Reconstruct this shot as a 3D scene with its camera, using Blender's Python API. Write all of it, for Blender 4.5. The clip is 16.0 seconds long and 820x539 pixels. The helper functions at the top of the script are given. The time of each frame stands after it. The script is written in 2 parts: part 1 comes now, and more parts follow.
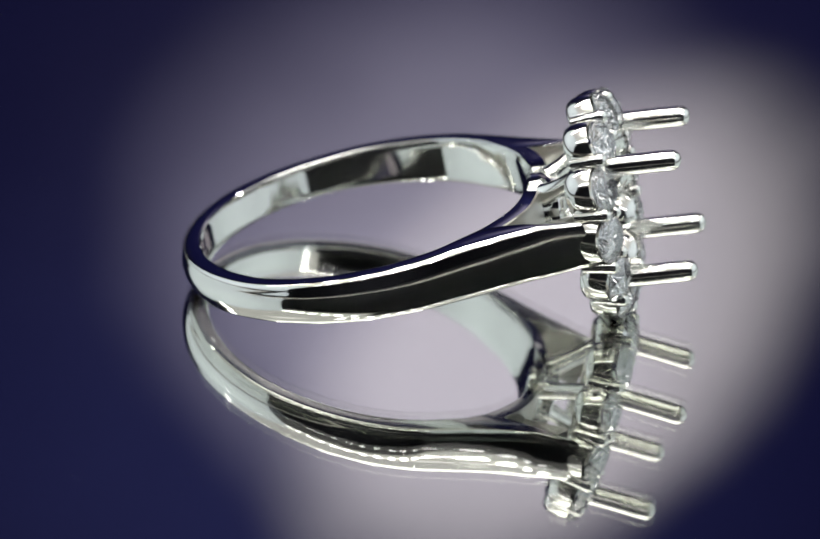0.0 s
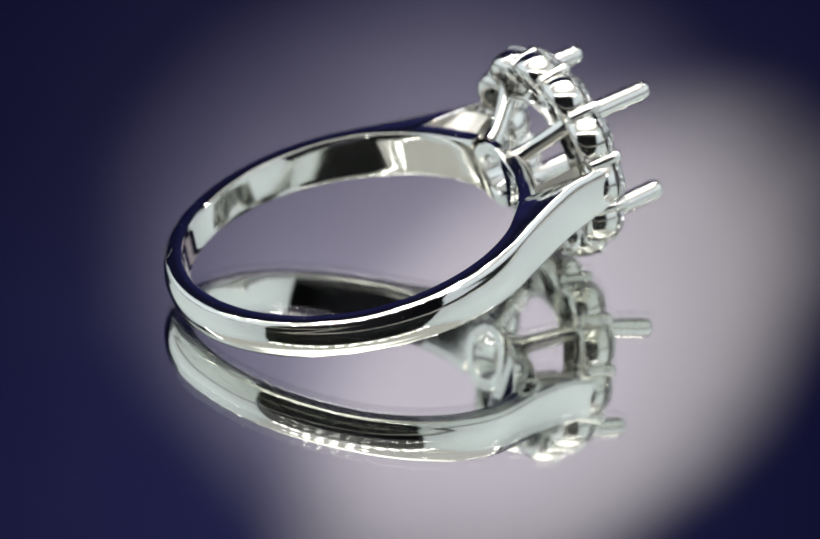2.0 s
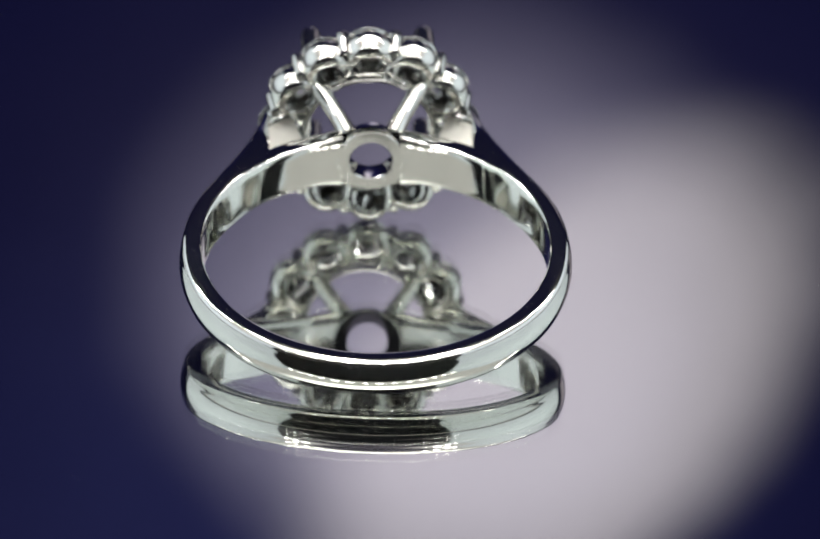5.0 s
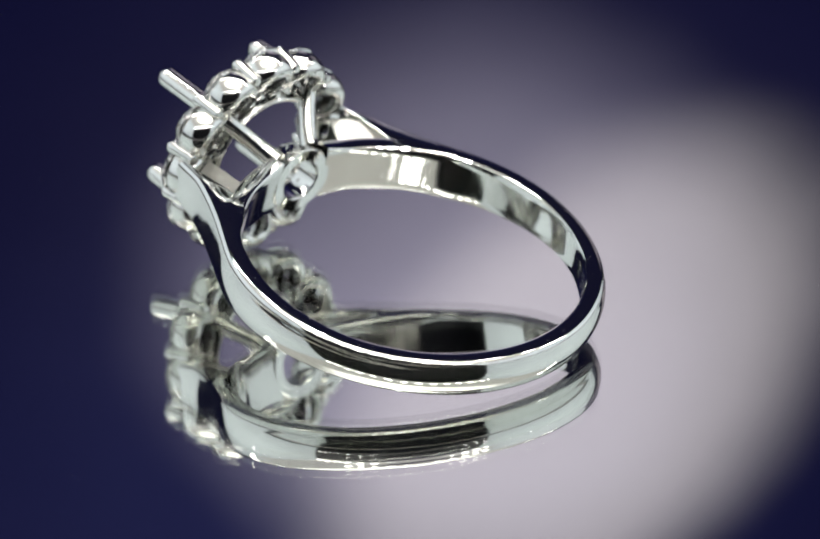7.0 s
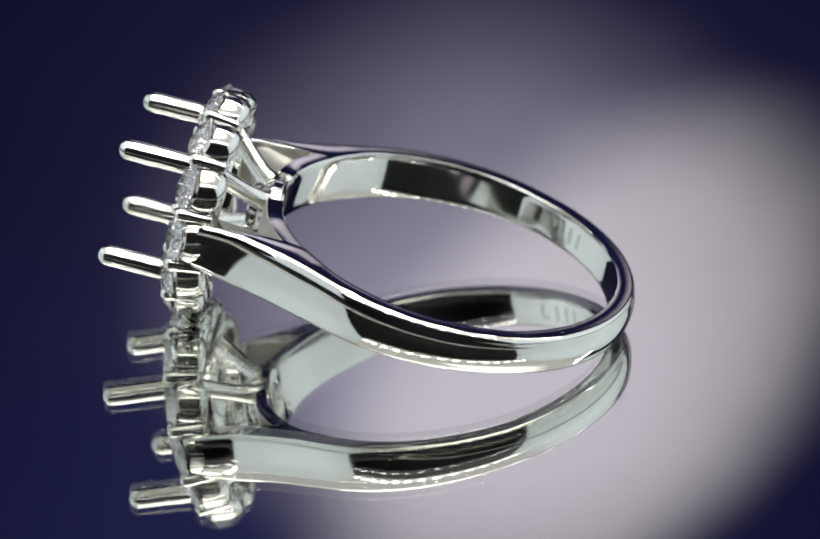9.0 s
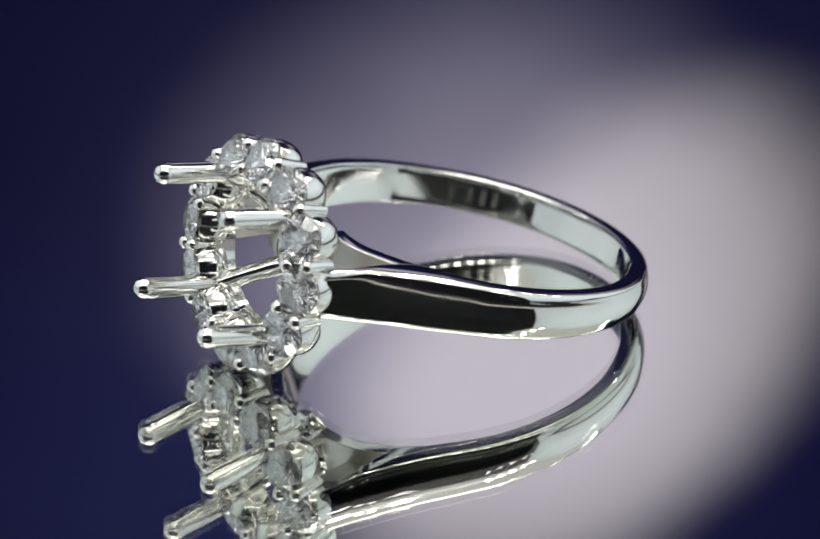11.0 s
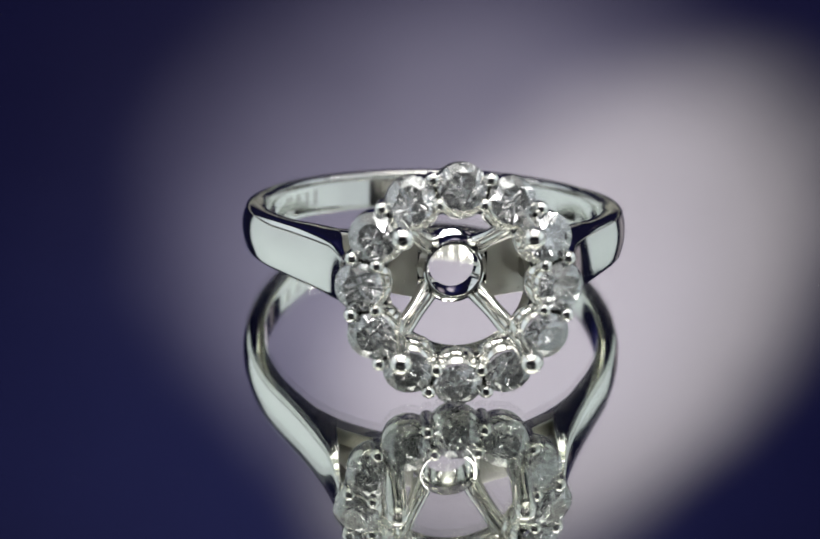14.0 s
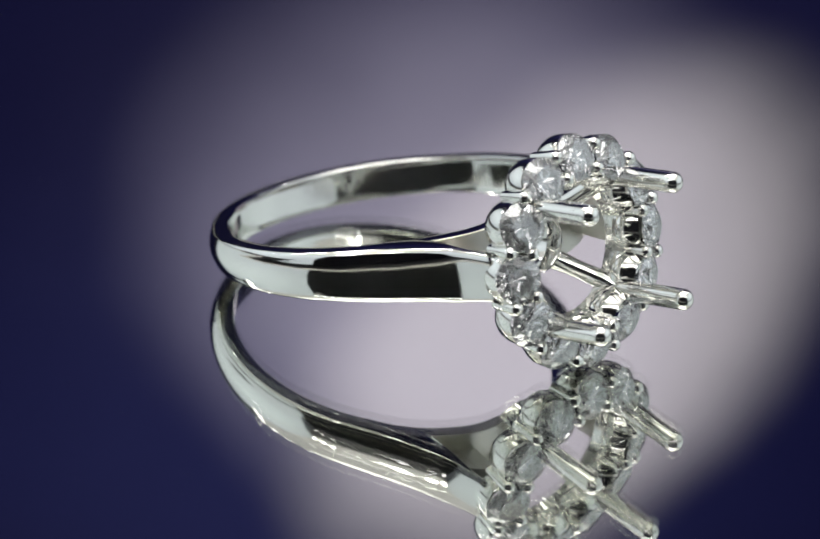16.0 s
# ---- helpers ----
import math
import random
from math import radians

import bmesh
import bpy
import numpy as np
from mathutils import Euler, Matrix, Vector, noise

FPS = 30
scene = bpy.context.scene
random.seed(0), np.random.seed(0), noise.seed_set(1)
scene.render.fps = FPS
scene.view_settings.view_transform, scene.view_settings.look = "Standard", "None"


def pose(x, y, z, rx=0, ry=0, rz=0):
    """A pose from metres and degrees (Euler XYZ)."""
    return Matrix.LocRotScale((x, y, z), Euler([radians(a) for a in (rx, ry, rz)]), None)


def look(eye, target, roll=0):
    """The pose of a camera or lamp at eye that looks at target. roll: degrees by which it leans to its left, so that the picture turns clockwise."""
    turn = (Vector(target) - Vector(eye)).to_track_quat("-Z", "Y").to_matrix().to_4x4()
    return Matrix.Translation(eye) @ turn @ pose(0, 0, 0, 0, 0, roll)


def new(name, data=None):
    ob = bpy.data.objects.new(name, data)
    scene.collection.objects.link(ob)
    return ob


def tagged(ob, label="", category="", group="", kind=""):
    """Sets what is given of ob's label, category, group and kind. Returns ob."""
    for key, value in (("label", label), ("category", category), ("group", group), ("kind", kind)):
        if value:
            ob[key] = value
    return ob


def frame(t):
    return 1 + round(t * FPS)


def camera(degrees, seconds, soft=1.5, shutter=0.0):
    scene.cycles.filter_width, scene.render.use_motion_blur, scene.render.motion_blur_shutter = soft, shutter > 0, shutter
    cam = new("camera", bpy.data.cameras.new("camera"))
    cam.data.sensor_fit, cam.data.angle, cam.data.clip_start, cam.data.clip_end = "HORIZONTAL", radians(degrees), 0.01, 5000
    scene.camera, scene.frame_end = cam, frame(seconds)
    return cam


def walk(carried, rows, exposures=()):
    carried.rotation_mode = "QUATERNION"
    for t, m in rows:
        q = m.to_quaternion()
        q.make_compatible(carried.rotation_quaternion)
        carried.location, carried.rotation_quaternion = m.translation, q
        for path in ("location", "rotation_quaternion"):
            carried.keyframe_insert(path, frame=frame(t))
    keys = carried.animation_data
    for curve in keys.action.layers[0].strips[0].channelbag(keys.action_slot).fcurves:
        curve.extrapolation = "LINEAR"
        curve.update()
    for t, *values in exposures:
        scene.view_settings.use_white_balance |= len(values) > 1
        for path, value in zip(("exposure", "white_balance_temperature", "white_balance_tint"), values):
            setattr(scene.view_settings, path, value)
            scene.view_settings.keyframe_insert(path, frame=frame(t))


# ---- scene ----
# The ring stands on a slowly turning mirror; one unit of its plan is 0.14 m.
U = 0.14
EYE = Vector((0.0, -0.14, 0.06788))
PITCH, YAW = radians(25.139), radians(0.099)
AHEAD = Vector((math.sin(YAW) * math.cos(PITCH), math.cos(YAW) * math.cos(PITCH), -math.sin(PITCH)))

cam = camera(15.858, 16.0, 1.7)
cam.data.dof.use_dof = True
cam.data.dof.focus_distance, cam.data.dof.aperture_fstop = 0.1478, 53.0
walk(cam, [(0.0, look(EYE, EYE + AHEAD, 1.342)), (16.0, look(EYE, EYE + AHEAD, 1.342))])

# ---- world and exposure ----
world = bpy.data.worlds.new("world")
world.use_nodes = True
world.node_tree.nodes["Background"].inputs[0].default_value = (0.004, 0.004, 0.010, 1)
world.node_tree.nodes["Background"].inputs[1].default_value = 1.0
scene.world = world
scene.view_settings.exposure = 0.07

PANEL_LIGHT = 0.78
TOP_LIGHT = 3.6
LED_LIGHT = 44.0


# ---- materials ----
def material(name):
    m = bpy.data.materials.new(name)
    m.use_nodes = True
    nt = m.node_tree
    return m, nt, nt.nodes["Principled BSDF"]


def math_node(nt, op, a, b=None, clamp=False):
    n = nt.nodes.new("ShaderNodeMath")
    n.operation, n.use_clamp = op, clamp
    for i, v in enumerate((a, b)):
        if v is None:
            continue
        if isinstance(v, (int, float)):
            n.inputs[i].default_value = v
        else:
            nt.links.new(v, n.inputs[i])
    return n.outputs[0]


def metal(name, colour, rough, scratch, bump):
    m, nt, p = material(name)
    co = nt.nodes.new("ShaderNodeTexCoord")
    fine = nt.nodes.new("ShaderNodeTexNoise")
    fine.inputs["Scale"].default_value = 9000
    fine.inputs["Detail"].default_value = 4
    wide = nt.nodes.new("ShaderNodeTexNoise")
    wide.inputs["Scale"].default_value = 260
    for n in (fine, wide):
        nt.links.new(co.outputs["Object"], n.inputs["Vector"])
    r = math_node(nt, "MULTIPLY_ADD", fine.outputs[0], scratch)
    r.node.inputs[2].default_value = rough
    nt.links.new(r, p.inputs["Roughness"])
    b = nt.nodes.new("ShaderNodeBump")
    b.inputs["Strength"].default_value = bump
    b.inputs["Distance"].default_value = 0.00002
    h = math_node(nt, "ADD", math_node(nt, "MULTIPLY", wide.outputs[0], 1.6), math_node(nt, "MULTIPLY", fine.outputs[0], 0.10))
    pits = nt.nodes.new("ShaderNodeTexVoronoi")
    pits.inputs["Scale"].default_value = 2300
    nt.links.new(co.outputs["Object"], pits.inputs["Vector"])
    h = math_node(nt, "SUBTRACT", h, math_node(nt, "MULTIPLY", math_node(nt, "LESS_THAN", pits.outputs["Distance"], 0.10), 0.5))
    nt.links.new(h, b.inputs["Height"])
    nt.links.new(b.outputs[0], p.inputs["Normal"])
    p.inputs["Base Color"].default_value = (*colour, 1)
    p.inputs["Metallic"].default_value = 1
    return m


def plain(name, colour, rough=0.6, grain=400.0, vary=0.25):
    m, nt, p = material(name)
    co = nt.nodes.new("ShaderNodeTexCoord")
    n = nt.nodes.new("ShaderNodeTexNoise")
    n.inputs["Scale"].default_value = grain
    n.inputs["Detail"].default_value = 5
    nt.links.new(co.outputs["Object"], n.inputs["Vector"])
    ramp = nt.nodes.new("ShaderNodeValToRGB")
    ramp.color_ramp.elements[0].position, ramp.color_ramp.elements[1].position = 0.3, 0.7
    ramp.color_ramp.elements[0].color = (*(c * (1 - vary) for c in colour), 1)
    ramp.color_ramp.elements[1].color = (*(c * (1 + vary) for c in colour), 1)
    nt.links.new(n.outputs[0], ramp.inputs[0])
    nt.links.new(ramp.outputs[0], p.inputs["Base Color"])
    p.inputs["Roughness"].default_value = rough
    return m


def glowing(name, colour, strength):
    m = bpy.data.materials.new(name)
    m.use_nodes = True
    nt = m.node_tree
    nt.nodes.remove(nt.nodes["Principled BSDF"])
    e = nt.nodes.new("ShaderNodeEmission")
    e.inputs[0].default_value, e.inputs[1].default_value = (*colour, 1), strength
    nt.links.new(e.outputs[0], nt.nodes["Material Output"].inputs[0])
    return m


WHITE_GOLD = metal("white_gold", (0.88, 0.875, 0.85), 0.04, 0.05, 0.5)
WIRE_GOLD = metal("white_gold_wire", (0.88, 0.875, 0.84), 0.05, 0.12, 0.9)
SATIN = metal("white_gold_as_cast", (0.56, 0.55, 0.51), 0.20, 0.25, 1.0)
ENGRAVED = metal("engraved_gold", (0.72, 0.715, 0.69), 0.14, 0.13, 0.6)


def diamond_material():
    m, nt, p = material("diamond")
    nt.nodes.remove(p)
    g = nt.nodes.new("ShaderNodeBsdfGlass")
    g.inputs["Color"].default_value = (1.0, 1.0, 1.0, 1)
    g.inputs["Roughness"].default_value = 0.0
    g.inputs["IOR"].default_value = 2.4
    sheen = nt.nodes.new("ShaderNodeBsdfGlossy")
    sheen.inputs["Color"].default_value = (0.96, 0.98, 1.0, 1)
    sheen.inputs["Roughness"].default_value = 0.05
    haze = nt.nodes.new("ShaderNodeBsdfDiffuse")
    haze.inputs["Color"].default_value = (0.92, 0.95, 0.97, 1)
    mix = nt.nodes.new("ShaderNodeMixShader")
    mix.inputs[0].default_value = 0.12
    nt.links.new(g.outputs[0], mix.inputs[1])
    nt.links.new(sheen.outputs[0], mix.inputs[2])
    last = nt.nodes.new("ShaderNodeMixShader")
    last.inputs[0].default_value = 0.10
    nt.links.new(mix.outputs[0], last.inputs[1])
    nt.links.new(haze.outputs[0], last.inputs[2])
    nt.links.new(last.outputs[0], nt.nodes["Material Output"].inputs[0])
    return m


DIAMOND = diamond_material()


def pavilion_material():
    """The lower facets, which throw back all light inside the stone."""
    m, nt, p = material("diamond_pavilion")
    nt.nodes.remove(p)
    g = nt.nodes.new("ShaderNodeBsdfGlossy")
    g.inputs["Color"].default_value = (0.99, 0.99, 1.0, 1)
    g.inputs["Roughness"].default_value = 0.05
    nt.links.new(g.outputs[0], nt.nodes["Material Output"].inputs[0])
    return m


PAVILION = pavilion_material()


def silver_material():
    m, nt, p = material("mirror_silver")
    p.inputs["Base Color"].default_value = (0.83, 0.85, 0.80, 1)
    p.inputs["Metallic"].default_value = 1
    p.inputs["Roughness"].default_value = 0.02
    return m


def sheet_material():
    """A clear polished sheet: it lets light through and gives a faint reflection of its own."""
    m, nt, p = material("clear_sheet")
    nt.nodes.remove(p)
    t = nt.nodes.new("ShaderNodeBsdfTransparent")
    g = nt.nodes.new("ShaderNodeBsdfGlossy")
    g.inputs["Roughness"].default_value = 0.0
    f = nt.nodes.new("ShaderNodeMixShader")
    f.inputs[0].default_value = 0.13
    nt.links.new(t.outputs[0], f.inputs[1])
    nt.links.new(g.outputs[0], f.inputs[2])
    nt.links.new(f.outputs[0], nt.nodes["Material Output"].inputs[0])
    return m


SILVER = silver_material()
SHEET = sheet_material()


def diffuser_material(name, colour, strength, hot, edge, flat, reach, across, middle):
    """Cloth lit from behind, hottest in its middle."""
    m = glowing(name, colour, strength)
    nt = m.node_tree
    e = nt.nodes["Emission"]
    co = nt.nodes.new("ShaderNodeTexCoord")
    at = nt.nodes.new("ShaderNodeVectorMath")
    at.operation = "DISTANCE"
    at.inputs[1].default_value = middle
    face = nt.nodes.new("ShaderNodeVectorMath")
    face.operation = "MULTIPLY"
    face.inputs[1].default_value = across
    nt.links.new(co.outputs["Generated"], face.inputs[0])
    nt.links.new(face.outputs[0], at.inputs[0])
    mr = nt.nodes.new("ShaderNodeMapRange")
    mr.interpolation_type = "SMOOTHSTEP"
    mr.inputs["From Min"].default_value, mr.inputs["From Max"].default_value = flat, reach
    mr.inputs["To Min"].default_value, mr.inputs["To Max"].default_value = hot * strength, edge * strength
    nt.links.new(at.outputs["Value"], mr.inputs["Value"])
    n = nt.nodes.new("ShaderNodeTexNoise")
    n.inputs["Scale"].default_value = 9
    nt.links.new(co.outputs["Object"], n.inputs["Vector"])
    k = math_node(nt, "MULTIPLY_ADD", n.outputs[0], 0.3)
    k.node.inputs[2].default_value = 0.85
    nt.links.new(math_node(nt, "MULTIPLY", mr.outputs[0], k), e.inputs[1])
    return m


PANEL = diffuser_material("diffuser_cloth", (0.89, 0.98, 1.03), PANEL_LIGHT, 1.10, 0.75, 0.05, 0.70, (1, 0, 1), (0.5, 0, 0.5))
TOP_PANEL = diffuser_material("overhead_cloth", (1.0, 0.99, 0.95), TOP_LIGHT, 1.0, 0.15, 0.10, 0.31, (1, 1, 0), (0.5, 0.60, 0))
LED = glowing("led_lens", (1.0, 1.0, 0.97), LED_LIGHT)
DARK = plain("black_plastic", (0.012, 0.012, 0.014), 0.5)
ROOM = plain("dark_room_paint", (0.012, 0.012, 0.020), 0.8, 12.0)
LIP = plain("white_plastic", (0.75, 0.75, 0.73), 0.35, 300.0, 0.05)
TABLE = plain("black_table", (0.015, 0.015, 0.018), 0.4, 60.0)


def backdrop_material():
    """Glowing navy cloth, soft pools of pinkish light painted into its emission; the pools are ellipses: centre and
    radii in metres, lean, edge, colour.
    """
    m = bpy.data.materials.new("backdrop_painted_glow")
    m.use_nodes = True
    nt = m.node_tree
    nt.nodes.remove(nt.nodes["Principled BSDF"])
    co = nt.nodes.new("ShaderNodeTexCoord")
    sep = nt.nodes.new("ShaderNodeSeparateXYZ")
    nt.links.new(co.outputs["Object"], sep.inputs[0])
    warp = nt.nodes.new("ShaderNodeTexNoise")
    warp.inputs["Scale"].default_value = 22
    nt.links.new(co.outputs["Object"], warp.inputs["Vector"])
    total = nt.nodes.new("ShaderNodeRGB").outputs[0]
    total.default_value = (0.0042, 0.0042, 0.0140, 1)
    for cx, cz, rx, rz, lean, inner, outer, colour in PAINTED_POOLS:
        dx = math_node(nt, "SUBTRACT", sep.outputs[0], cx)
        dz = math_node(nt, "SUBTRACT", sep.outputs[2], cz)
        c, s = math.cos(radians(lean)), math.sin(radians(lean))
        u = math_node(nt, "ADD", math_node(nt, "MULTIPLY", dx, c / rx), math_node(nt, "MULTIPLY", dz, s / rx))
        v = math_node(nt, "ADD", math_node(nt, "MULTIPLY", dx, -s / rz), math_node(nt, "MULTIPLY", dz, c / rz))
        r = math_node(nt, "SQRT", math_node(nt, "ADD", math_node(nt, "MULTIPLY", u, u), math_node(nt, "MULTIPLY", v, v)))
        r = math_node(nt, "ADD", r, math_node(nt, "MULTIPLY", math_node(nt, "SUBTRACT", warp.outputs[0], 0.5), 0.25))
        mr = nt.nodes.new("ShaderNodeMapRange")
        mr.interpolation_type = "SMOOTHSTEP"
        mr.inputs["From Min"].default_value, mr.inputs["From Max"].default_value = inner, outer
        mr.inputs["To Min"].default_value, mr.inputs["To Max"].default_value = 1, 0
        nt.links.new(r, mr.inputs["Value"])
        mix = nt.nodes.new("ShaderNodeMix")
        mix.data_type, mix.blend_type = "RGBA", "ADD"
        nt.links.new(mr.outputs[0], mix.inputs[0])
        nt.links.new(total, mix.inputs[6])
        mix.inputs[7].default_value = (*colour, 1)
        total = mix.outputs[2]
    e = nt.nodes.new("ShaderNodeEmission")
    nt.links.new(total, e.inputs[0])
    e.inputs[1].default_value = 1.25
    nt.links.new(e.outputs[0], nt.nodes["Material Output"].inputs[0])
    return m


# Light pools painted into the backdrop's emission colour; no lamp throws them.
PAINTED_POOLS = [
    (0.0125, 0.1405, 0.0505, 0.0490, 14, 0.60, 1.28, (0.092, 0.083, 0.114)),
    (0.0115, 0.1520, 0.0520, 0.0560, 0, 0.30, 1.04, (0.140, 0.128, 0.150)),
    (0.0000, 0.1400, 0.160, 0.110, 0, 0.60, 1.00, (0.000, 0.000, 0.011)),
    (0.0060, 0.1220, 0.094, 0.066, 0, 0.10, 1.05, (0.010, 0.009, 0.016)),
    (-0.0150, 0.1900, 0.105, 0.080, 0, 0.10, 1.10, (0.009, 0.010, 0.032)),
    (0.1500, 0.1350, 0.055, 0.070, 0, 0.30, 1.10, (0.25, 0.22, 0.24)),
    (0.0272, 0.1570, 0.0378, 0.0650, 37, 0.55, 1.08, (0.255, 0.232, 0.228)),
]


# ---- building ----
def link_mesh(name, bm, mat, parent=None, label="", smooth=0.6):
    me = bpy.data.meshes.new(name)
    bmesh.ops.recalc_face_normals(bm, faces=bm.faces)
    bm.to_mesh(me)
    bm.free()
    me.materials.append(mat)
    if smooth:
        for p in me.polygons:
            p.use_smooth = True
        me.set_sharp_from_angle(angle=smooth)
    ob = new(name, me)
    ob.parent = parent
    if label:
        tagged(ob, label)
    return ob


def part(name, bm, mat, parent, label="", smooth=0.6):
    return link_mesh(name, bm, mat, parent, label, smooth)


def share(name, data, parent, m):
    ob = new(name, data)
    ob.parent = parent
    ob.matrix_local = m
    return ob


def box(sx, sy, sz, at=(0, 0, 0), bevel=0.0):
    bm = bmesh.new()
    bmesh.ops.create_cube(bm, size=1)
    bmesh.ops.scale(bm, vec=(sx, sy, sz), verts=bm.verts)
    bmesh.ops.translate(bm, vec=at, verts=bm.verts)
    if bevel:
        bmesh.ops.bevel(bm, geom=bm.edges[:], offset=bevel, segments=2, affect="EDGES")
    return bm


def lathe(profile, steps=48, closed=False):
    """Turns (radius, height) pairs round z."""
    bm = bmesh.new()
    rings = []
    for r, z in profile:
        if r < 1e-9:
            rings.append([bm.verts.new((0, 0, z))])
        else:
            rings.append([bm.verts.new((r * math.cos(2 * math.pi * k / steps), r * math.sin(2 * math.pi * k / steps), z)) for k in range(steps)])
    pairs = list(zip(rings, rings[1:])) + ([(rings[-1], rings[0])] if closed else [])
    for a, b in pairs:
        for k in range(steps):
            j = (k + 1) % steps
            if len(a) == 1:
                bm.faces.new((a[0], b[k], b[j]))
            elif len(b) == 1:
                bm.faces.new((a[k], a[j], b[0]))
            else:
                bm.faces.new((a[k], a[j], b[j], b[k]))
    return bm


def tube(points, radii, steps=20, round_end=True):
    """A rod along points with a radius at each; its last end is a dome."""
    pts = [Vector(p) for p in points]
    rad = list(radii)
    if round_end:
        d = (pts[-1] - pts[-2]).normalized()
        tip, r = pts[-1] - d * rad[-1], rad[-1]
        while len(pts) > 2 and (pts[-2] - tip).dot(d) > -0.2 * r:
            pts.pop(-2)
            rad.pop(-2)
        pts[-1] = tip
        for k in range(1, 7):
            a = k / 6 * math.pi / 2
            pts.append(tip + d * r * math.sin(a))
            rad.append(max(r * math.cos(a), r * 0.04))
    bm = bmesh.new()
    rings, side = [], None
    for i, p in enumerate(pts):
        d = (pts[min(i + 1, len(pts) - 1)] - pts[max(i - 1, 0)]).normalized()
        side = (side - d * side.dot(d)).normalized() if side else d.orthogonal().normalized()
        up = d.cross(side)
        rings.append([bm.verts.new(p + rad[i] * (math.cos(2 * math.pi * k / steps) * side + math.sin(2 * math.pi * k / steps) * up)) for k in range(steps)])
    for a, b in zip(rings, rings[1:]):
        for k in range(steps):
            j = (k + 1) % steps
            bm.faces.new((a[k], a[j], b[j], b[k]))
    bm.faces.new(rings[0])
    bm.faces.new(rings[-1])
    return bm


def smoothed(points, n):
    """A Catmull-Rom line through points, n steps a span."""
    pts = [Vector(p) for p in points]
    out = []
    for i in range(len(pts) - 1):
        p0, p1, p2, p3 = pts[max(i - 1, 0)], pts[i], pts[i + 1], pts[min(i + 2, len(pts) - 1)]
        for k in range(n):
            t = k / n
            out.append(0.5 * (2 * p1 + (p2 - p0) * t + (2 * p0 - 5 * p1 + 4 * p2 - p3) * t * t + (3 * p1 - p0 - 3 * p2 + p3) * t ** 3))
    return out + [pts[-1]]


def section(th, hw, dome, bev, inner_bev):
    """The outline across a strip: x from the inner face (0) to the outer (th), y across the width."""
    pts = []
    n = 12
    for k in range(n + 1):  # outer face, domed
        y = -(hw - bev) + 2 * (hw - bev) * k / n
        pts.append((th - dome * (y / hw) ** 2, y))
    ex, ey = pts[-1]
    for k in range(1, 5):
        a = math.pi / 2 * k / 4
        pts.append((ex - bev * (1 - math.cos(a)), ey + bev * math.sin(a)))
    for k in range(0, 4):
        a = math.pi / 2 * k / 3
        pts.append((inner_bev * (1 - math.sin(a)), hw - inner_bev * (1 - math.cos(a))))
    for k in range(1, 6):
        pts.append((0, (hw - inner_bev) * (1 - 2 * k / 6)))
    for k in range(0, 4):
        a = math.pi / 2 * k / 3
        pts.append((inner_bev * (1 - math.cos(a)), -(hw - inner_bev) - inner_bev * math.sin(a)))
    for k in range(1, 4):
        a = math.pi / 2 * (1 - k / 4)
        pts.append((ex - bev * (1 - math.cos(a)), -ey - bev * math.sin(a)))
    return pts


def sweep(stations, drafts=None):
    """Joins closed outlines; each station is (inner point, outer point, half width, dome, bevel) in the ring's plane.
    A draft leans the station's inner face outwards along the finger hole."""
    bm = bmesh.new()
    loops = []
    for i, (inner, outer, hw, dome, bev) in enumerate(stations):
        lean = drafts[i] if drafts else 0.0
        a, b = Vector((*inner, 0)), Vector((*outer, 0))
        th = (b - a).length
        e = (b - a) / th
        loops.append([bm.verts.new(U * (a + e * (x + lean * y * (1 - x / th)) + Vector((0, 0, y)))) for x, y in section(th, hw, min(dome, th * 0.4), bev, 0.0010)])
    for p, q in zip(loops, loops[1:]):
        for k in range(len(p)):
            j = (k + 1) % len(p)
            bm.faces.new((p[k], p[j], q[j], q[k]))
    bm.faces.new(loops[0])
    bm.faces.new(loops[-1])
    return bm


# ---- the room round the shot ----
def build_room():
    walls = {"wall_back": (1.6, 0.02, 1.2, 0, 0.61, 0.4), "wall_front": (1.6, 0.02, 1.2, 0, -0.61, 0.4),
             "wall_left": (0.02, 1.2, 1.2, -0.81, 0, 0.4), "wall_right": (0.02, 1.2, 1.2, 0.81, 0, 0.4),
             "ceiling": (1.64, 1.24, 0.02, 0, 0, 1.01)}
    for name, (sx, sy, sz, x, y, z) in walls.items():
        tagged(link_mesh(name, box(sx, sy, sz, (x, y, z)), ROOM, smooth=0), "dark unlit wall of the photo studio", "wall", kind="structure")
    top = link_mesh("table_top", box(1.6, 1.2, 0.03, (0, 0, -0.027)), TABLE, smooth=0)
    tagged(top, "black matt table top under the mirror", "table", kind="structure")
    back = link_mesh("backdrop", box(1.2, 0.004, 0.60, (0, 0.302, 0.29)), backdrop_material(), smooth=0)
    tagged(back, "navy backdrop with a soft pool of pinkish light painted into its glow", "backdrop", kind="structure")


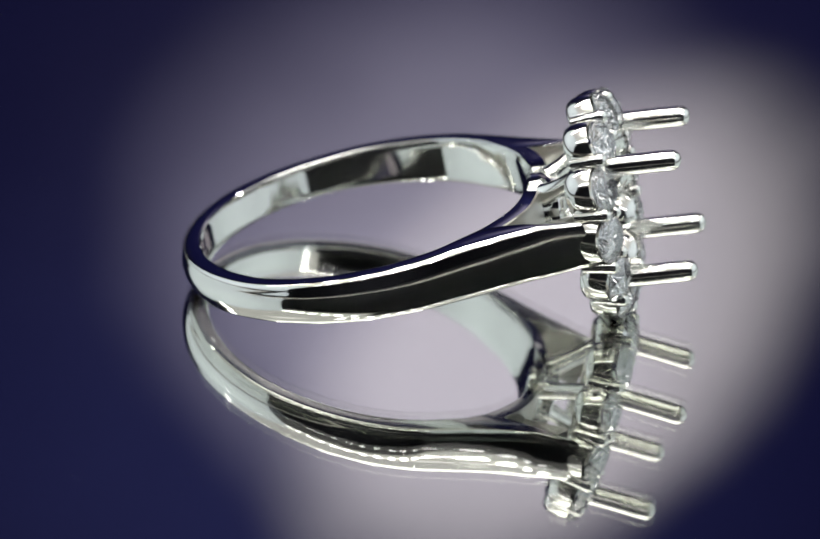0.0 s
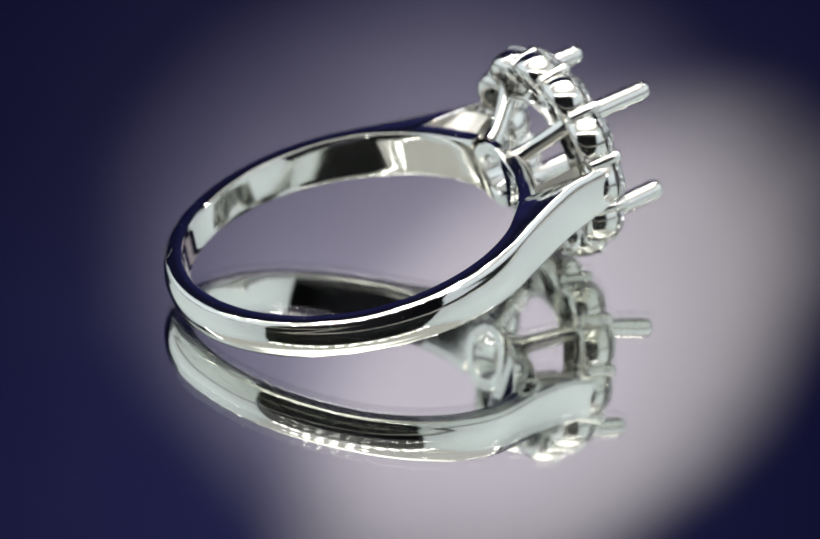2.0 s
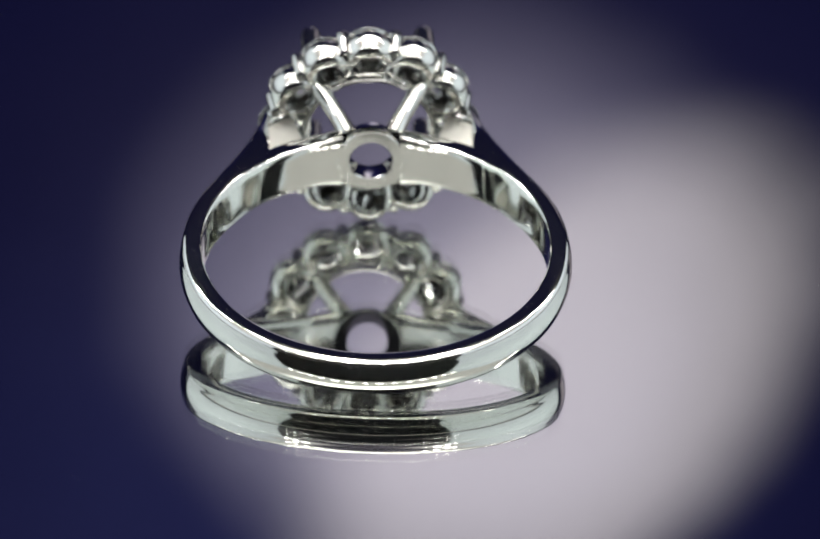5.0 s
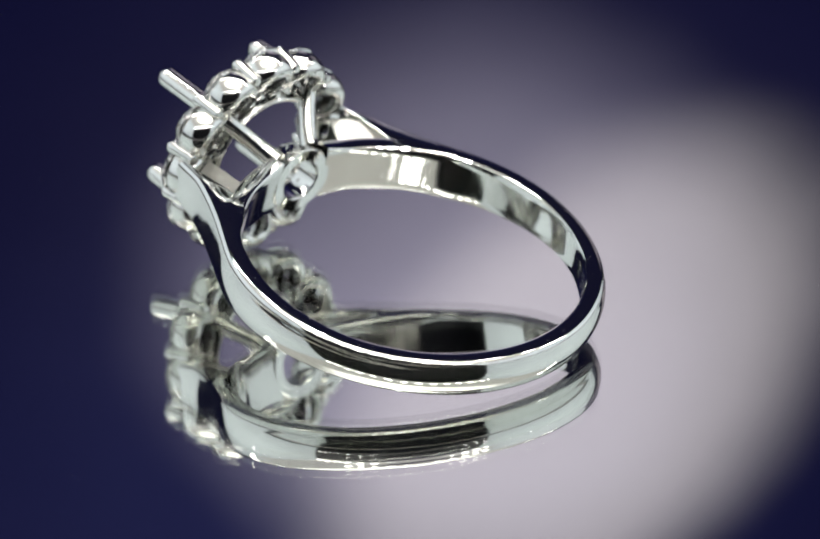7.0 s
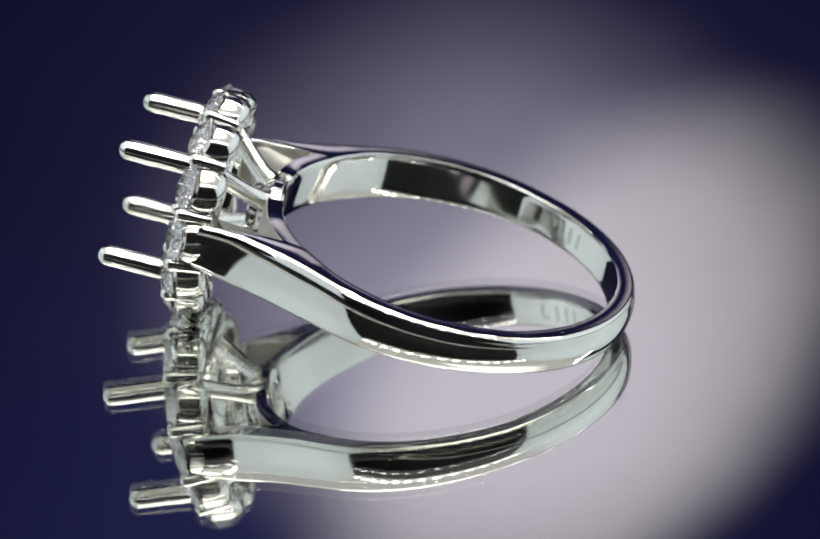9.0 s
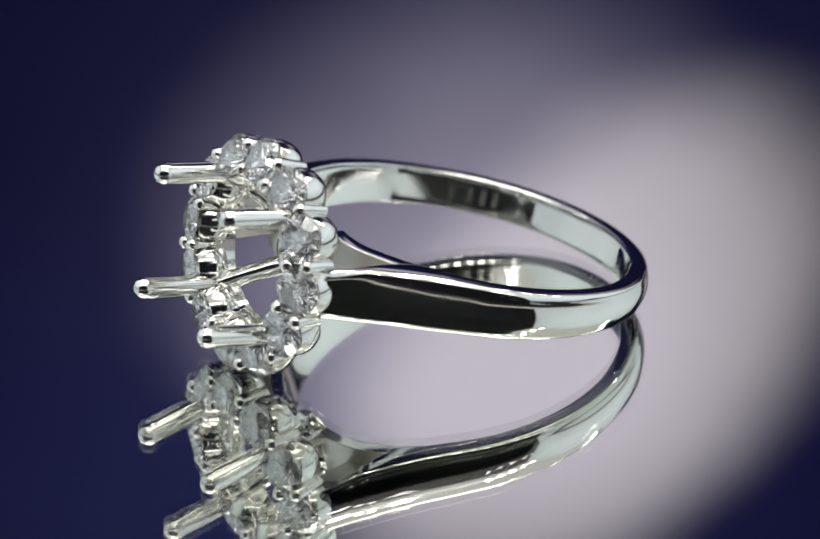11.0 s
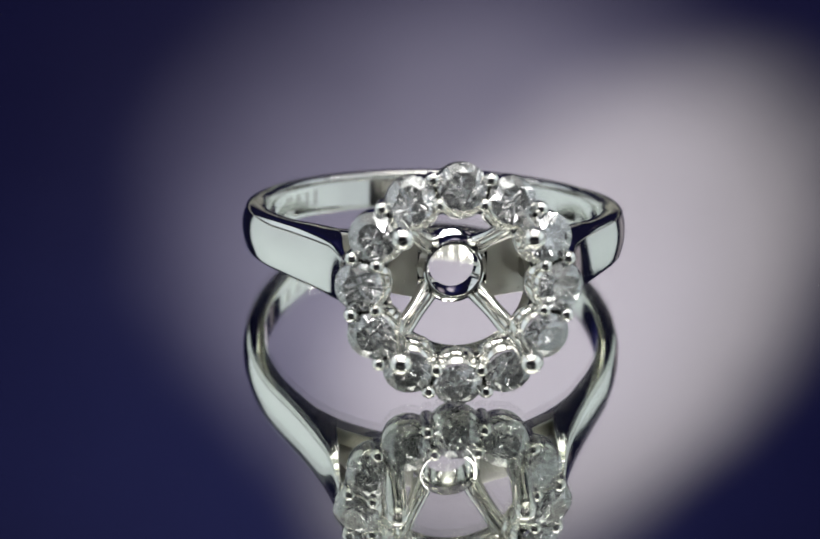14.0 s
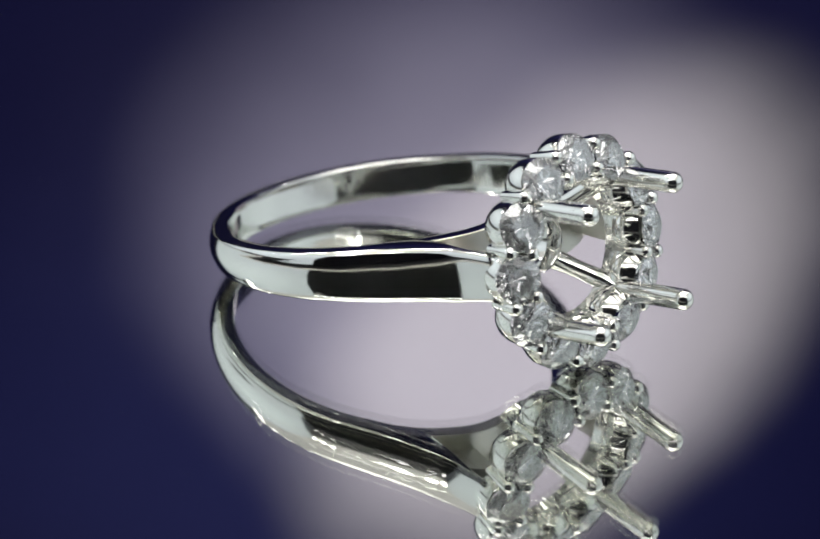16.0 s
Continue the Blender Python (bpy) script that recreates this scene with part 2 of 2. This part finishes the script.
def build_softbox(width, height, m, label):
    ob = tagged(new("softbox_light"), label, "studio light", "softboxes round the ring")
    ob.matrix_world = m
    part("housing", box(width + 0.012, 0.03, height + 0.012, (0, 0.018, 0), 0.003), DARK, ob, "black fabric housing", 0)
    part("diffuser", box(width, 0.003, height, (0, 0, 0), 0.001), PANEL, ob, "glowing white diffuser cloth", 0)
    return ob


def build_overhead(width, y0, y1, z):
    ob = tagged(new("overhead_light"), "white overhead softbox edged with bright diode strips", "studio light")
    ob.matrix_world = pose(0, 0, z)
    part("housing", box(width + 0.06, y1 - y0 + 0.06, 0.03, (0, (y0 + y1) / 2, 0.02), 0.003), DARK, ob, "black housing", 0)
    part("diffuser", box(width, y1 - y0, 0.003, (0, (y0 + y1) / 2, 0.0025), 0.001), TOP_PANEL, ob, "glowing white diffuser cloth", 0)
    for sx in (-1, 1):
        part("hanging_rod", tube([(sx * width * 0.4, 0, 0.035), (sx * width * 0.4, 0, 1.0 - z)], [0.004, 0.004], 10, False), DARK, ob)
    lens = None
    for y, x0, x1, count in ((y0 + 0.053, -0.256, 0.256, 14), (y1 - 0.020, -0.256, 0.256, 14)):
        strip = part("led_strip", box(x1 - x0 + 0.01, 0.004, 0.002, ((x0 + x1) / 2, y, -0.0001), 0.0005), LIP, ob, "narrow strip of light diodes", 0)
        for k in range(count):
            x = x0 + (k + 0.5) / count * (x1 - x0)
            if lens is None:
                bm = lathe([(0.0, -0.0056), (0.0048, -0.0048), (0.0078, -0.0029), (0.0086, 0.0), (0.0086, 0.001), (0, 0.001)], 16)
                first = part("led", bm, LED, strip, "glowing round diode lens")
                lens = first.data
                first.location = (x, y, -0.0015)
            else:
                share("led", lens, strip, pose(x, y, -0.0015))
    return ob


# ---- the turning mirror ----
MIRROR_TOP = 0.0017 * U


def build_mirror():
    ob = tagged(new("mirror_turntable"), "round silvered glass mirror plate on a turntable", "mirror", "", "")
    n = 128
    part("silvering", lathe([(0, 0), (0.065, 0), (0.065, -0.0010), (0, -0.0010)], n), SILVER, ob, "silvered back of the glass", 0.5)
    pane = part("glass_sheet", lathe([(0, MIRROR_TOP), (0.065, MIRROR_TOP)], n), SHEET, ob, "clear polished face of the glass", 0)
    pane.visible_shadow = False
    part("rim", lathe([(0.0653, MIRROR_TOP + 0.0004), (0.0655, MIRROR_TOP + 0.0006), (0.0663, MIRROR_TOP + 0.0006), (0.0665, MIRROR_TOP + 0.0004), (0.0665, -0.0012), (0.0653, -0.0012)], n, True), SATIN, ob, "raised satin metal rim", 0.5)
    part("platter", lathe([(0, -0.0013), (0.063, -0.0013), (0.063, -0.010), (0, -0.010)], n), DARK, ob, "black turntable platter", 0.5)
    return ob


# ---- the ring: x towards the head, z along the finger hole ----
RO, RI = 0.0723, 0.0639
STONE_R, STONE_H, STONE_RING = 0.0087, 0.0934, 0.0351
STONE_LIFT = 0.0010
LEAN = 22.0
DRAFT = math.tan(radians(-5.2))


def outer_line(side):
    """The shank's outer edge from the back round to the halo, in the ring's plane."""
    pts = [(RO * math.cos(radians(a)), RO * math.sin(radians(a))) for a in range(180, 61, -3)]
    pts += [(p.x, p.y) for p in smoothed([(RO * math.cos(radians(63)), RO * math.sin(radians(63)), 0), (0.0480, 0.0562, 0), (0.0610, 0.0498, 0), (0.0740, 0.0447, 0), (0.0880, 0.0415, 0)], 8)[1:]]
    return [(x, side * y) for x, y in pts]


def shank_half(side):
    out = outer_line(side)
    st = []
    for x, y in out:
        a = math.degrees(math.atan2(abs(y), x))
        if a > 42:
            inner = (RI * x / math.hypot(x, y), RI * y / math.hypot(x, y))
        else:
            k = min(1.0, (42 - a) / 17)
            k = k * k * (3 - 2 * k)
            r = math.hypot(x, y)
            arm = 0.0062 - 0.0012 * k
            away = (1 - k) * RI + k * (r - arm)
            inner = (away * x / r, away * y / r)
            inner = (inner[0] + 0.001 * k, inner[1])
        w = 0.0072 + 0.0029 * max(0.0, min(1.0, (118 - a) / 68)) - 0.0014 * max(0.0, min(1.0, (31 - a) / 6))
        back = max(0.0, min(1.0, (a - 58) / 40))  # rounder behind, flatter on the shoulders
        st.append((inner, (x, y), w, 0.0012 + 0.0012 * back, 0.0027 - 0.0006 * back))
    return st


def build_shank(ring):
    left, right = shank_half(1), shank_half(-1)
    run = left[::-1] + right[1:]
    lean = [DRAFT * max(0.0, min(1.0, (55 - math.degrees(math.atan2(abs(s[1][1]), s[1][0]))) / 8)) for s in run]
    part("shank", sweep(run, lean), WHITE_GOLD, ring, "polished white gold band with raised shoulders", 0.5)
    st, drafts = [], []
    for k in range(-18, 19):
        a = 46 * k / 18
        if abs(a) < 8.4:
            continue
        c, s = math.cos(radians(a)), math.sin(radians(a))
        near = max(0.0, 1 - (abs(a) - 5) / 17)
        w = 0.0100 + 0.0002 * max(0.0, min(1.0, (38 - abs(a)) / 12)) + 0.0034 * near ** 2
        th = 0.0066 - 0.0012 * near
        st.append(((RI * 1.0006 * c, RI * 1.0006 * s), ((RI + th) * c, (RI + th) * s), w, 0.0003, 0.0006))
        drafts.append(DRAFT)
    half = len(st) // 2
    for run, lean in ((st[:half], drafts[:half]), (st[half:], drafts[half:])):
        bridge = part("bridge", sweep(run, lean), WHITE_GOLD, ring, smooth=0.5)
        bridge.data.materials.append(SATIN)
        for p in bridge.data.polygons:
            if math.hypot(p.center.x, p.center.y) > (RI + 0.0045) * U:
                p.material_index = 1
    for side in (-1, 1):
        bm = bmesh.new()
        loops = []
        for k in range(9):
            t = k / 8
            a = radians(43 - 23 * t)
            c, sn = math.cos(a), side * math.sin(a)
            low, high = 0.0688, min(0.0875, 0.0726 + 0.0190 * t)
            flare = 0.0088 - 0.0014 * t
            loops.append([bm.verts.new(U * Vector((r * c, r * sn, z))) for r, z in ((low, -0.0026), (high, -flare), (high, flare), (low, 0.0026))])
        for p, q in zip(loops, loops[1:]):
            for k in range(4):
                j = (k + 1) % 4
                bm.faces.new((p[k], p[j], q[j], q[k]))
        bm.faces.new(loops[0])
        bm.faces.new(loops[-1])
        part("web", bm, SATIN, ring, "slanting web between band and shoulder", 0.5)
    r0, r1, h0, h1 = 0.0082, 0.0134, RI - 0.0003, 0.0745
    prof = [(r0, h0 + 0.0005), (r0 + 0.0004, h0), (r0 + 0.0018, h0), (r1 - 0.0016, h0), (r1 - 0.0003, h0), (r1, h0 + 0.0004), (r1, h0 + 0.0035), (r1 - 0.0012, h0 + 0.0055), (r0 + 0.0030, h0 + 0.0070), (r0 + 0.0026, h1 - 0.0004), (r0 + 0.0021, h1), (r0 + 0.0015, h1), (r0 + 0.0011, h1 - 0.0006)]
    bm = lathe([(r * U, h * U) for r, h in prof], 48, True)
    bmesh.ops.rotate(bm, matrix=Matrix.Rotation(radians(90), 3, "Y"), verts=bm.verts)
    for v in bm.verts:  # its foot follows the round of the finger hole
        if v.co.x < (h0 + 0.0040) * U:
            v.co.x -= RI * U - math.sqrt((RI * U) ** 2 - v.co.y ** 2)
    part("collar", bm, WHITE_GOLD, ring, "round collar with a hole under the setting", 0.5)


def build_prongs(ring):
    for sy in (-1, 1):
        for sz in (-1, 1):
            d = Vector((0, sy * 0.716, sz * 0.698))
            line = smoothed([Vector((h, 0, 0)) + d * r for h, r in
                             ((0.0690, 0.0122), (0.0740, 0.0156), (0.0815, 0.0226), (0.0880, 0.0290), (0.0950, 0.0311), (0.1080, 0.0313), (0.1232, 0.0312))], 5)
            rad = [0.0033 + 0.0006 * min(1, max(0, i - 8) / 10) + 0.0008 * max(0, 1 - i / 7) for i in range(len(line))]
            part("prong", tube([p * U for p in line], [r * U for r in rad]), WIRE_GOLD, ring, "long upright prong with a rounded tip")


def brilliant(seed):
    """A round brilliant of 57 facets, a little uneven; z is its axis, 1 its radius."""
    rng = random.Random(seed)
    bm = bmesh.new()
    n, m = 8, 16

    def at(r, z, turn, loose=0.0):
        a = 2 * math.pi * turn / m
        r, z = r * (1 + rng.uniform(-loose, loose)), z + rng.uniform(-loose, loose) * 0.5
        return bm.verts.new((r * math.cos(a), r * math.sin(a), z))

    table = [at(0.56, 0.33, 2 * k) for k in range(n)]
    star = [at(0.78, 0.215, 2 * k + 1, 0.045) for k in range(n)]
    upper = [at(1.0, 0.03, k) for k in range(m)]
    lower = [at(1.0, -0.02, k) for k in range(m)]
    half = [at(0.27, -0.55, 2 * k + 1, 0.17) for k in range(n)]
    culet = at(0.0, -0.86, 0)
    bm.faces.new(table)
    for k in range(n):
        j, g = (k + 1) % n, 2 * k
        bm.faces.new((table[k], star[k], table[j]))
        bm.faces.new((table[k], star[k - 1], upper[g]))
        bm.faces.new((table[k], upper[g], star[k]))
        bm.faces.new((star[k], upper[g], upper[g + 1]))
        bm.faces.new((star[k], upper[g + 1], upper[(g + 2) % m]))
        # pavilion: a main facet at each even girdle corner, two halves between
        bm.faces.new((lower[g], half[k - 1], culet))
        bm.faces.new((lower[g], culet, half[k]))
        bm.faces.new((lower[g], half[k], lower[g + 1]))
        bm.faces.new((lower[g + 1], half[k], lower[(g + 2) % m]))
    for k in range(m):
        j = (k + 1) % m
        bm.faces.new((upper[k], lower[k], lower[j], upper[j]))
    return bm


def build_halo(ring):
    halo = tagged(new("halo"), "ring of twelve small diamonds in scalloped cups")
    halo.parent = ring
    halo.location = (0.0008 * U, 0, -0.0008 * U)
    # a cup: its axis is z, the girdle lies at 0
    prof = [(0.0081, -0.0004), (0.0086, -0.0004), (0.0090, -0.0012), (0.0096, -0.0030), (0.0100, -0.0050), (0.0100, -0.0075), (0.0094, -0.0098), (0.0082, -0.0108),
            (0.0066, -0.0112), (0.0054, -0.0106), (0.0050, -0.0092), (0.0054, -0.0068), (0.0078, -0.0018)]
    cup_bm = lathe([(r * U, z * U) for r, z in prof], 32, True)
    cup, gems = None, []
    for k in range(12):
        a = 30 * k
        at = Matrix.Rotation(radians(a), 4, "X") @ Matrix.Translation((STONE_H * U, STONE_RING * U, 0)) @ Matrix.Rotation(radians(LEAN), 4, "Z") @ Matrix.Rotation(radians(90), 4, "Y")
        spin = Matrix.Translation((0, 0, STONE_LIFT * U)) @ Matrix.Rotation(radians(37 * k), 4, "Z")
        if cup is None:
            cup = part("cup", cup_bm, WIRE_GOLD, halo, smooth=0.7)
            cup.matrix_local = at
        else:
            share("cup", cup.data, halo, at)
        if k < 3:
            bm = brilliant(k)
            bmesh.ops.scale(bm, vec=(STONE_R * U,) * 3, verts=bm.verts)
            gem = part("diamond", bm, DIAMOND, halo, "small clear round brilliant diamond", 0)
            gem.data.materials.append(PAVILION)
            for p in gem.data.polygons:
                if p.center.z < -0.1 * STONE_R * U:
                    p.material_index = 1
            gems.append(gem.data)
            gem.matrix_local = at @ spin
        else:
            tagged(share("diamond", gems[k % 3], halo, at @ spin), "small clear round brilliant diamond")
    # gallery wire under the cups, and the bead wires between them
    wall = [(0.0242, 0.0824), (0.0247, 0.0818), (0.0256, 0.0818), (0.0261, 0.0824), (0.0270, 0.0892), (0.0256, 0.0896)]
    part("gallery_ring", lathe([(r * U, h * U) for r, h in wall], 72, True), WIRE_GOLD, halo).matrix_local = Matrix.Rotation(radians(90), 4, "Y")
    made = {}
    for k in range(12):
        a = radians(30 * k + 15)
        diagonal = k % 3 == 1
        spots = [("outer", 0.0376, 0.0825, 0.0394, 0.0966)] + ([] if diagonal else [("inner", 0.0290, 0.0868, 0.0308, 0.0990)])
        for which, r0, h0, r1, h1 in spots:
            m = Matrix.Rotation(a, 4, "X")
            if which not in made:
                mid = ((h0 + h1) / 2 * U, (r0 + r1) / 2 * U, 0)
                first = part("bead_prong", tube([(h0 * U, r0 * U, 0), ((h0 + 0.0008) * U, r0 * U, 0), mid, (h1 * U, r1 * U, 0)], [0.0012 * U, 0.0022 * U, 0.0024 * U, 0.0027 * U], 16), WIRE_GOLD, halo)
                made[which] = first.data
                first.matrix_local = m
            else:
                share("bead_prong", made[which], halo, m)


def build_marks(ring):
    """Worn stamped marks inside the band, as plain bars."""
    for a0, widths in ((221, (4.4, 4.8, 4.6, 2.0, 4.4)),):
        a = a0
        for w in widths:
            bm = box(0.0002 * U, RI * radians(w) * 0.40 * U, (0.0062 if w > 3 else 0.0022) * U, (0, 0, 0 if w > 3 else 0.0020 * U))
            ob = part("stamp_bar", bm, ENGRAVED, ring, "worn stamped mark", 0)
            ob.matrix_local = Matrix.Rotation(radians(a), 4, "Z") @ Matrix.Translation((RI * U, 0, 0))
            a += w


def build_ring():
    ring = tagged(new("engagement_ring"), "polished white gold ring with empty prongs in a diamond halo", "ring")
    build_shank(ring)
    build_prongs(ring)
    build_halo(ring)
    build_marks(ring)
    return ring


build_room()
build_softbox(0.52, 0.27, pose(0.24, 0.025, 0.145, 0, 0, -90), "wide white softbox panel beside the mirror")
build_softbox(0.46, 0.27, pose(-0.24, 0.05, 0.145, 0, 0, 90), "wide white softbox panel beside the mirror")
build_overhead(0.52, -0.236, 0.140, 0.25)
mirror = build_mirror()
ring = build_ring()

# ---- movement: the plate turns at an even pace and carries the ring ----
TURN, FRONT, PLATE_LEAN = 20.2696, 13.6, 0.5
REST = Matrix.Translation((0.01251 * U, 0.01490 * U, 0.02695 * U)) @ Matrix.Rotation(radians(-2.673 - 90), 4, "Z") @ Matrix.Rotation(radians(-11.63), 4, "Y") @ Matrix.Rotation(radians(-0.85), 4, "X")


def motions():
    times = [0.5 * k for k in range(33)]
    walk(mirror, [(t, pose(0, 0, 0, 0, 0, TURN * (t - FRONT) - 121.0) @ pose(0, 0, 0.0010 * U, 0, PLATE_LEAN, 0)) for t in times])
    walk(ring, [(t, pose(0, 0, 0, 0, 0, TURN * (t - FRONT)) @ REST) for t in times])


motions()
